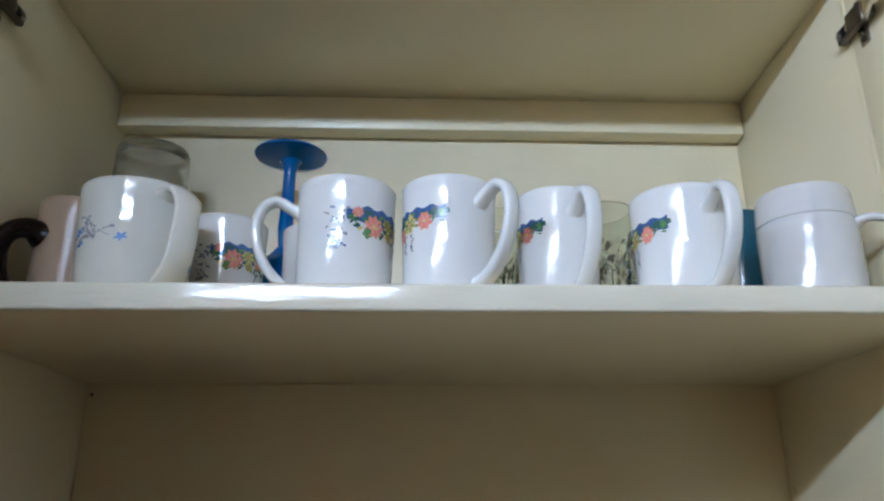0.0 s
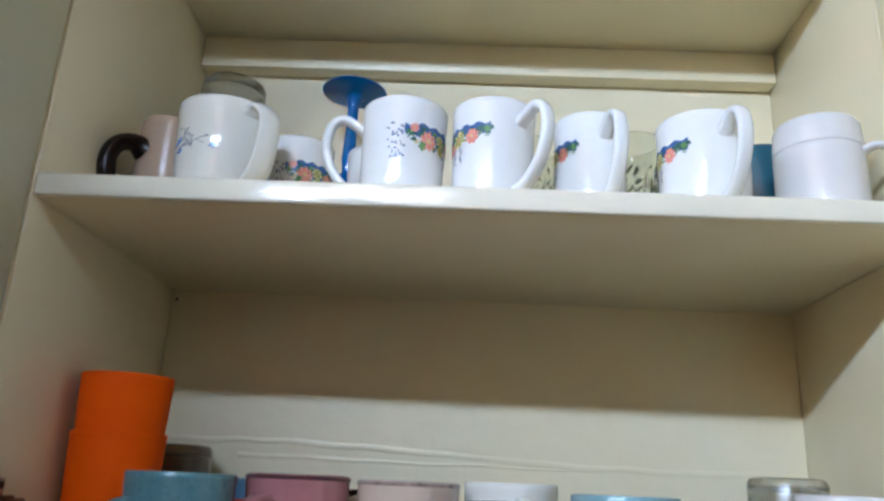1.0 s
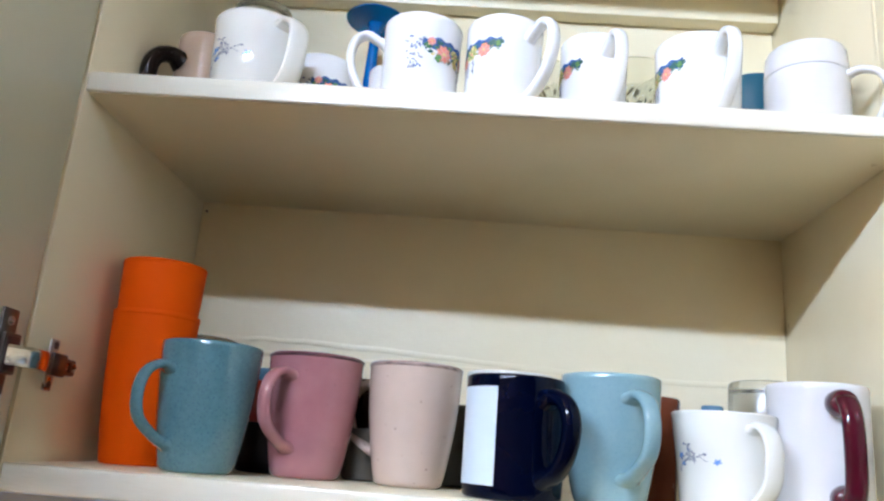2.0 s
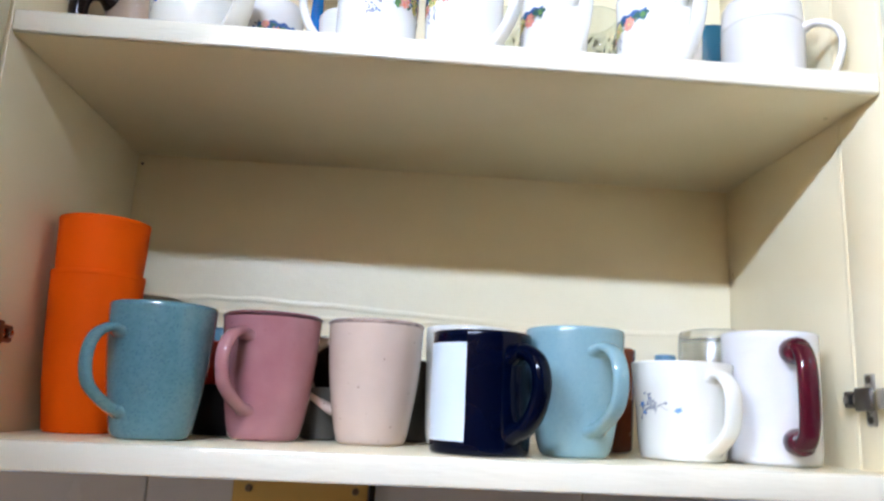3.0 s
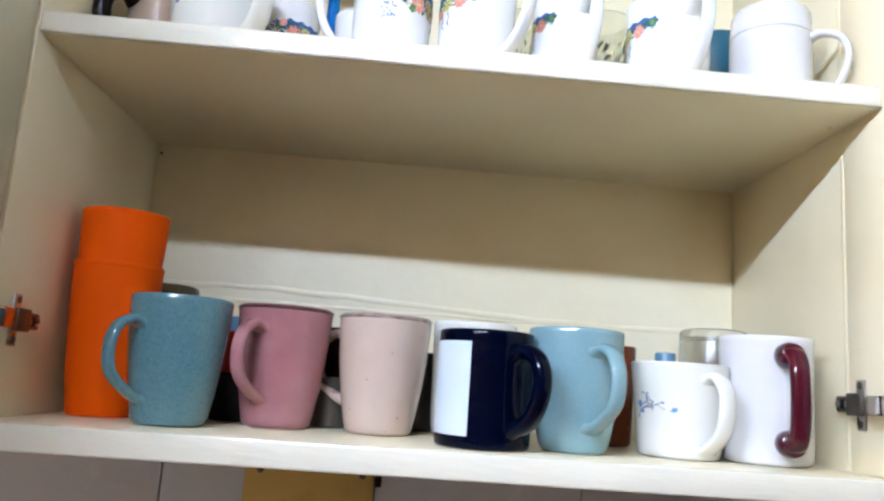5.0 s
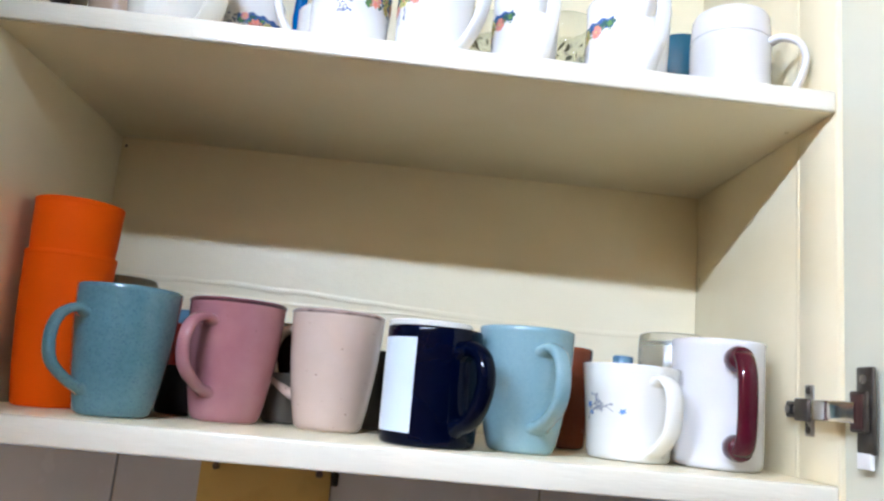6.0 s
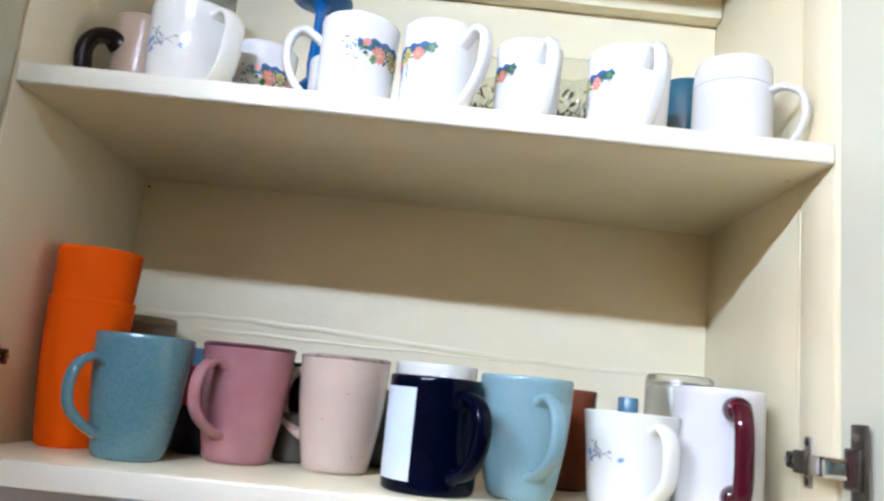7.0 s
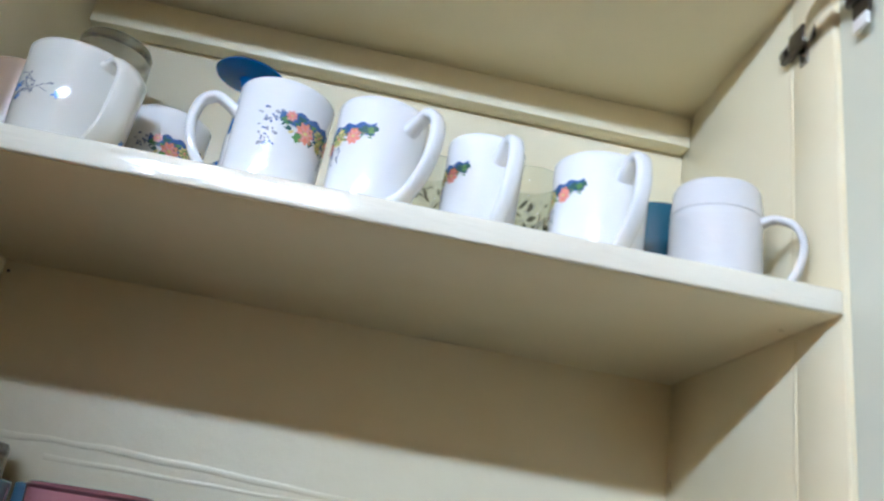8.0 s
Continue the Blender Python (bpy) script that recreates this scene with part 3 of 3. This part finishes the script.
t, body, outer = mug("mug", 0.395, 0.061, -54, 0.0965, [(0.0385, 0.003), (0.0408, 0.035), (0.0415, 0.2), (0.0415, 0.5), (0.0415, 0.8), (0.0413, 1.0)], NAVY,
                     "navy blue mug with a blank white panel", False, (0.081, 0.018, 0.028, 0.0165, 0.0125), group=G_LOW)
p = Print(outer)
p.band(-124, -59, lambda u: 0.0105, lambda u: 0.0875, 0, 0, cols=24, rows=2)
part("print_panel", p.bm, PATCH, t, "blank white rectangular panel")
mug("mug", 0.4775, 0.077, -74, 0.1050, taper(0.0296, 0.0426, 0.0030), PALEBLUE, "pale blue speckled stoneware mug with a loop handle", False,
    (0.088, 0.022, 0.031, lambda k: 0.0165 - 0.003 * math.sin(math.pi * k), 0.0084, 0.0, 0.0), group=G_LOW)
SPRIG = [(0.0335, 0.003), (0.0365, 0.03), (0.0385, 0.2), (0.0402, 0.5), (0.0425, 0.8), (0.0445, 1.0)]
t, body, outer = mug("mug", 0.5805, 0.100, -71, 0.0825, SPRIG, IVORY, "ivory porcelain mug with small blue blossoms", False,
                     (0.072, 0.008, 0.020, lambda k: 0.016 + 0.002 * k, 0.0075, -0.05), group=G_LOW)
sprig_print(outer, 0.0825, body, -44, 0.75)
# white mug whose handle is shaped like a telephone receiver
t, body, outer = mug("mug", 0.660, 0.095, -92, 0.112, [(0.0365, 0.003), (0.0392, 0.03), (0.0405, 0.12), (0.0409, 0.5), (0.0411, 0.8), (0.0415, 1.0)], LILACW,
                     "white mug with a maroon receiver-shaped handle", False, group=G_LOW)
pth = spline([(0.050, 0, 0.098), (0.060, 0, 0.0955), (0.0665, 0, 0.082), (0.068, 0, 0.058), (0.0665, 0, 0.034), (0.060, 0, 0.0205), (0.050, 0, 0.018)], 7)
hb = sweep(pth, lambda k: 0.0165 + 0.003 * abs(2 * k - 1) ** 3, lambda k: 0.0115, seg=18)
for z in (0.0955, 0.0205):
    e = lathe([(0, -0.013), (0.0085, -0.013), (0.0112, -0.010), (0.0118, -0.002), (0.0105, 0.004), (0.006, 0.0075), (0, 0.008)], 24)
    bmesh.ops.rotate(e, verts=e.verts, cent=(0, 0, 0), matrix=Matrix.Rotation(radians(90), 3, "Y"))
    bmesh.ops.translate(e, verts=e.verts, vec=(0.0525, 0, z))
    me = bpy.data.meshes.new("ear_cap")
    e.to_mesh(me)
    e.free()
    hb.from_mesh(me)
    bpy.data.meshes.remove(me)
part("handle", hb, MAROON, t, "glossy maroon receiver-shaped handle")


# orange tumblers, one in the other
def tumbler(name, x, y, z, h, r0, r1, wall, material, label, category="tumbler", group=""):
    t = thing(name, pose(x, y, z), label, category, group)
    outer = [(r0 - 0.002, 0.0), (r0, 0.0025), (r0 + (r1 - r0) * 0.40, h * 0.25), (r0 + (r1 - r0) * 0.70, h * 0.5), (r0 + (r1 - r0) * 0.9, h * 0.75), (r1, h - 0.004)]
    part("lip", lathe([(r1 - 0.0004, h - 0.0046), (r1 + 0.0004, h - 0.0040), (r1 + 0.0004, h - 0.0006), (r1 + 0.0001, h), (r1 - wall - 0.0003, h), (r1 - wall - 0.0003, h - 0.0042)]), material, t)
    prof = [(0, 0.0)] + outer + [(r1, h - 0.0004), (r1 - wall, h - 0.0004), (r0 + (r1 - r0) * 0.9 - wall, h * 0.75), (r0 + (r1 - r0) * 0.70 - wall, h * 0.5), (r0 - wall, 0.004), (0, 0.004)]
    part("body", lathe(prof), material, t)
    return t


tumbler("plastic_tumbler", 0.0450, 0.128, Z0 + .0004, 0.141, 0.0300, 0.0400, 0.0016, ORANGE, "tall matt orange plastic tumbler on the bottom board", group="orange tumblers")
tumbler("plastic_tumbler", 0.0450, 0.128, Z0 + .0500, 0.141, 0.0285, 0.0394, 0.0016, ORANGE, "orange plastic tumbler standing inside another", group="orange tumblers")

# -- bottom board, behind the front row
STRAIGHT = [(0.034, 0.003), (0.0385, 0.03), (0.0405, 0.15), (0.0415, 0.5), (0.0422, 0.8), (0.0428, 1.0)]
mug("mug", 0.394, 0.176, -80, 0.1115, STRAIGHT, IVORY, "ivory mug standing behind the navy mug", False, (0.098, 0.030, 0.022, 0.012, 0.008), group=G_LOW)
mug("mug", 0.137, 0.265, 200, 0.106, taper(0.030, 0.036, 0.001), MIDBLUE, "mid-blue mug at the back of the board", False, group=G_LOW)
mug("bowl", 0.152, 0.186, 0, 0.046, taper(0.026, 0.0345, 0.002), INK_BLACK, "small black bowl holding a red cup", False, category="bowl", group=G_LOW)
red_cup = mug("cup", 0.152, 0.186, 0, 0.080, taper(0.0205, 0.0335, 0.0), RED, "red plastic cup standing in a black bowl", False, category="cup", group=G_LOW)[0]
red_cup.location.z += 0.0066
mug("mug", 0.262, 0.238, 20, 0.100, taper(0.032, 0.037, 0.001), DARKBROWN, "dark brown mug at the back of the board", False, group=G_LOW)
mug("cup", 0.252, 0.185, 0, 0.048, taper(0.019, 0.024, 0.001), GREYCUP, "small dark grey stoneware cup behind the pink mugs", False, category="cup", group=G_LOW)
mug("mug", 0.338, 0.232, 30, 0.080, taper(0.032, 0.036, 0.001), GREYCUP, "dark grey mug at the back of the board", False, group=G_LOW)
mug("mug", 0.531, 0.192, 160, 0.100, taper(0.031, 0.035, 0.0), TERRA, "terracotta brown mug behind the pale blue mug", False, (0.085, 0.022, 0.022, 0.012, 0.008), group=G_LOW)
bt = thing("bottle", pose(0.603, 0.205, Z0 + .0004), "small clear bottle with a blue cap", "bottle")
part("body", lathe([(0, 0), (0.017, 0), (0.019, 0.003), (0.019, 0.062), (0.016, 0.072), (0.0095, 0.078), (0.0095, 0.084), (0, 0.084)], 32), PLASTIC_W, bt)
part("cap", lathe([(0, 0.0995), (0.0098, 0.0995), (0.0108, 0.098), (0.0108, 0.083), (0.0098, 0.0825), (0, 0.0825)], 32), MIDBLUE, bt, "blue screw cap")


def upturned_glass(name, x, y, z, h, r_top, r_low, material, label, wall=0.0025):
    """A tumbler standing on its rim."""
    t = thing(name, place(x, y, 0, z) if z else pose(x, y, Z0 + .0004), label, "glass")
    prof = [(0, h), (r_top - 0.006, h), (r_top - 0.002, h - 0.0015), (r_top, h - 0.006), (r_top + (r_low - r_top) * 0.5, h * 0.5), (r_low, 0.002), (r_low - wall * 0.5, 0.0),
            (r_low - wall, 0.002), (r_top + (r_low - r_top) * 0.5 - wall, h * 0.5), (r_top - wall, h - 0.014), (r_top - 0.010, h - 0.010), (0, h - 0.0095)]
    part("body", lathe(prof), material, t)
    return t


upturned_glass("glass_tumbler", 0.664, 0.225, False, 0.129, 0.0365, 0.039, SMOKE, "clear tumbler standing upside down")
upturned_glass("glass_tumbler", 0.052, 0.252, False, 0.138, 0.0350, 0.0405, BROWN_GLASS, "brown smoked glass tumbler standing upside down at the back")

# -- upper shelf, front row
FL = [(0.0310, 0.003), (0.0340, 0.03), (0.0352, 0.12), (0.0362, 0.4), (0.0368, 0.75), (0.0378, 1.0)]


def floral_mug(x, y, rz, h, k, label, handle=True, name="mug"):
    pts = [(r * k, z) for r, z in FL]
    t, body, outer = mug(name, x, y, rz, h, pts, WHITE, label, True, group=G_UP)
    if handle:
        part("handle", ear_springing(outer, h, 0.030, 0.0125, 0.0080), WHITE, t)
    floral_print(outer, h, body)
    return t


floral_mug(0.288, 0.056, 186, 0.0895, 1.0, "white porcelain mug with a flower garland, handle outwards")
floral_mug(0.3665, 0.048, -50, 0.0880, 0.96, "white porcelain mug with a flower garland beside its twin")
floral_mug(0.4545, 0.077, -75, 0.0945, 0.87, "slim white porcelain mug with a flower garland")
floral_mug(0.5510, 0.063, -80, 0.0895, 1.06, "white porcelain mug with a flower garland beside a clear tumbler")
SPRIG_A = [(0.0345, 0.003), (0.0375, 0.03), (0.0403, 0.2), (0.0420, 0.35), (0.0432, 0.5), (0.0438, 0.65), (0.0441, 0.8), (0.0452, 1.0)]
t, body, outer = mug("mug", 0.122, 0.076, -41, 0.0915, SPRIG_A, IVORY, "ivory porcelain mug with blue sprigs on the shelf edge", True,
                     (0.084, 0.004, 0.024, lambda k: 0.019 + 0.004 * k, 0.008, -0.08), group=G_UP)
sprig_print(outer, 0.0915, body, -42)
# white mug with a close-fitting lid
t, body, outer = mug("lidded_mug", 0.6575, 0.078, -41, 0.0745, [(0.0345, 0.003), (0.0374, 0.03), (0.0379, 0.2), (0.0379, 0.6), (0.0380, 1.0)], LILACW,
                     "plain white stoneware mug with a tall lid", True, (0.073, 0.005, 0.0310, 0.0100, 0.0064), group=G_UP)
part("lid", lathe([(0, 0.1040), (0.0295, 0.1040), (0.0345, 0.1022), (0.0366, 0.098), (0.0378, 0.080), (0.0378, 0.0767), (0.0366, 0.0757), (0.0, 0.0757)]), LILACW, t, "tall white lid")

# -- upper shelf, behind
floral_mug(0.1695, 0.160, 172, 0.1005, 0.93, "small white cup with a flower garland behind the others", handle=False, name="cup")
floral_mug(0.2545, 0.150, 190, 0.0900, 0.86, "small white cup with a flower garland in the second row", handle=False, name="cup")
g = thing("goblet", place(0.2065, 0.230, 0, True), "cobalt blue stemmed goblet standing upside down", "goblet")
part("bowl", lathe(smooth_profile([(0.0300, 0.001), (0.0330, 0.03), (0.0330, 0.06), (0.0270, 0.083), (0.0140, 0.098), (0.0062, 0.107)], 5)
                   + smooth_profile([(0.0050, 0.103), (0.0120, 0.094), (0.0250, 0.080), (0.0308, 0.06), (0.0308, 0.03), (0.0285, 0.001), (0.0300, 0.001)], 5)), BLUE_GLASS, g)
part("stem", lathe([(0, 0.1035), (0.0058, 0.1065), (0.0078, 0.125), (0.0070, 0.145), (0.0062, 0.170), (0.0064, 0.190), (0.0095, 0.2005), (0.012, 0.2025), (0, 0.2025)], 32), BLUE_GLASS, g)
part("foot", lathe([(0, 0.2028), (0.012, 0.2028), (0.030, 0.2058), (0.0370, 0.2078), (0.0376, 0.2088), (0.0368, 0.2098), (0, 0.2085)]), BLUE_GLASS, g)
upturned_glass("glass_tumbler", 0.066, 0.225, True, 0.210, 0.0360, 0.0400, SMOKE, "smoky glass tumbler standing upside down")
mug("cup", 0.0455, 0.136, 230, 0.106, [(0.026, 0.003), (0.030, 0.03), (0.0315, 0.2), (0.032, 0.6), (0.0325, 1.0)], BEIGE, "pinkish beige cup with a dark brown handle", True,
    (0.076, 0.006, 0.029, 0.019, 0.0165), handle_mat=DARKBROWN, category="cup", group=G_UP)
mug("cup", 0.641, 0.172, 120, 0.117, [(0.030, 0.003), (0.034, 0.03), (0.036, 0.2), (0.0365, 0.5), (0.0350, 0.85), (0.0325, 1.0)], DEEPTEAL, "deep teal glazed cup behind the lidded mug", True,
    category="cup", group=G_UP)


def clear_tumbler(x, y, h, r0, r1, label):
    t = thing("glass_tumbler", place(x, y, 0, True), label, "glass", "clear tumblers")
    bm = bmesh.new()
    seg, rows = 48, 14
    prof = [(0, 0), (r0 * 0.9, 0), (r0, 0.003)] + [(r0 + (r1 - r0) * k / rows, 0.003 + (h - 0.003) * k / rows) for k in range(1, rows + 1)]
    prof += [(r1 - 0.001, h + 0.0008), (r1 - 0.0022, h)] + [(r0 + (r1 - r0) * k / rows - 0.0040, 0.003 + (h - 0.003) * k / rows) for k in range(rows - 1, 1, -1)] + [(r0 - 0.007, 0.018), (0, 0.017)]
    lathe(prof, seg, bm)
    for v in bm.verts:                       # cut flutes on the lower wall
        r = math.hypot(v.co.x, v.co.y)
        if r > r0 * 0.95 and v.co.z < h * 0.72:
            k = 1 - 0.13 * (0.5 + 0.5 * math.cos(12 * math.atan2(v.co.y, v.co.x)))
            v.co.x, v.co.y = v.co.x * k, v.co.y * k
    part("body", bm, CLEAR, t)
    p = Print([(r0 + 0.0002, 0.003), (r1 + 0.0002, h)])
    rng = random.Random(int(x * 1000))
    for k in range(280):
        p.blob(rng.uniform(0, 360), rng.uniform(0.012, h * 0.70), rng.uniform(0.0022, 0.0052), rng.uniform(0.0007, 0.0016), rng.choice((0, 0, 1)), k % 3, depth=0.3, turn=rng.uniform(0.4, 2.6), n=12)
    part("leaf_print", p.bm, (OLIVE, OLIVE_PALE), t, "olive brown leaf pattern")
    return t


clear_tumbler(0.507, 0.142, 0.112, 0.0245, 0.0295, "clear fluted drinking glass behind two mugs")
clear_tumbler(0.412, 0.150, 0.108, 0.0245, 0.0295, "clear fluted drinking glass in the second row")

# ---------------------------------------------------------------- on the wall below the cupboard
card = thing("wall_card", pose(0.222, 0.326, 1.366), "mustard yellow card pinned on the tiled wall", "card")
part("sheet", box(-0.076, 0.076, -0.0045, -0.0015, -0.021, 0.030, 0.001), MUSTARD, card)
for x in (-0.058, 0.062):
    e = lathe([(0, 0.006), (0.0028, 0.0055), (0.0040, 0.003), (0.0042, 0)], 16)
    part("pin", e, NICKEL_DARK, card, "dark round pin head", pose(x, -0.0045, 0.0215, 90))
clip = thing("plastic_clip", pose(0.303, 0.326, 1.386), "small black plastic clip beside the card", "clip")
part("body", box(-0.0035, 0.0035, -0.009, -0.0005, -0.010, 0.014, 0.001), INK_BLACK, clip)
hook = thing("wall_hook", pose(0.455, 0.326, 1.347), "adhesive wall hook with a dark metal hook", "hook")
bm = box(-0.0115, 0.0115, -0.003, -0.0005, -0.0115, 0.0115, 0.002)
bmesh.ops.rotate(bm, verts=bm.verts, cent=(0, 0, 0), matrix=Matrix.Rotation(radians(45), 3, "Y"))
part("plate", bm, mat("aged clear plastic", (0.40, 0.34, 0.29), 0.3, second=(0.46, 0.40, 0.34), scale=50), hook, "aged diamond-shaped plate")
pth = spline([(-0.008, -0.004, 0.004), (-0.004, -0.008, -0.006), (0.002, -0.013, -0.012), (0.007, -0.010, -0.004), (0.007, -0.005, 0.006)], 6)
part("prong", sweep(pth, 0.003, 0.003, seg=10), NICKEL_DARK, hook)

# ---------------------------------------------------------------- wall tiles behind and below the cupboard
TW, TH, GAP = 0.2485, 0.33, 0.0018
tile_mesh = mesh_of("tile", box(GAP / 2, TW - GAP / 2, -0.0042, 0.0, GAP / 2, TH - GAP / 2, 0.0012, 1), TILE, smooth=False)
for i in range(-4, 7):
    for k in range(3):
        ob = new("tile", tile_mesh)
        ob.parent = wall_north
        ob.matrix_basis = pose(0.049 + i * TW, RY1, 0.87 + k * TH)
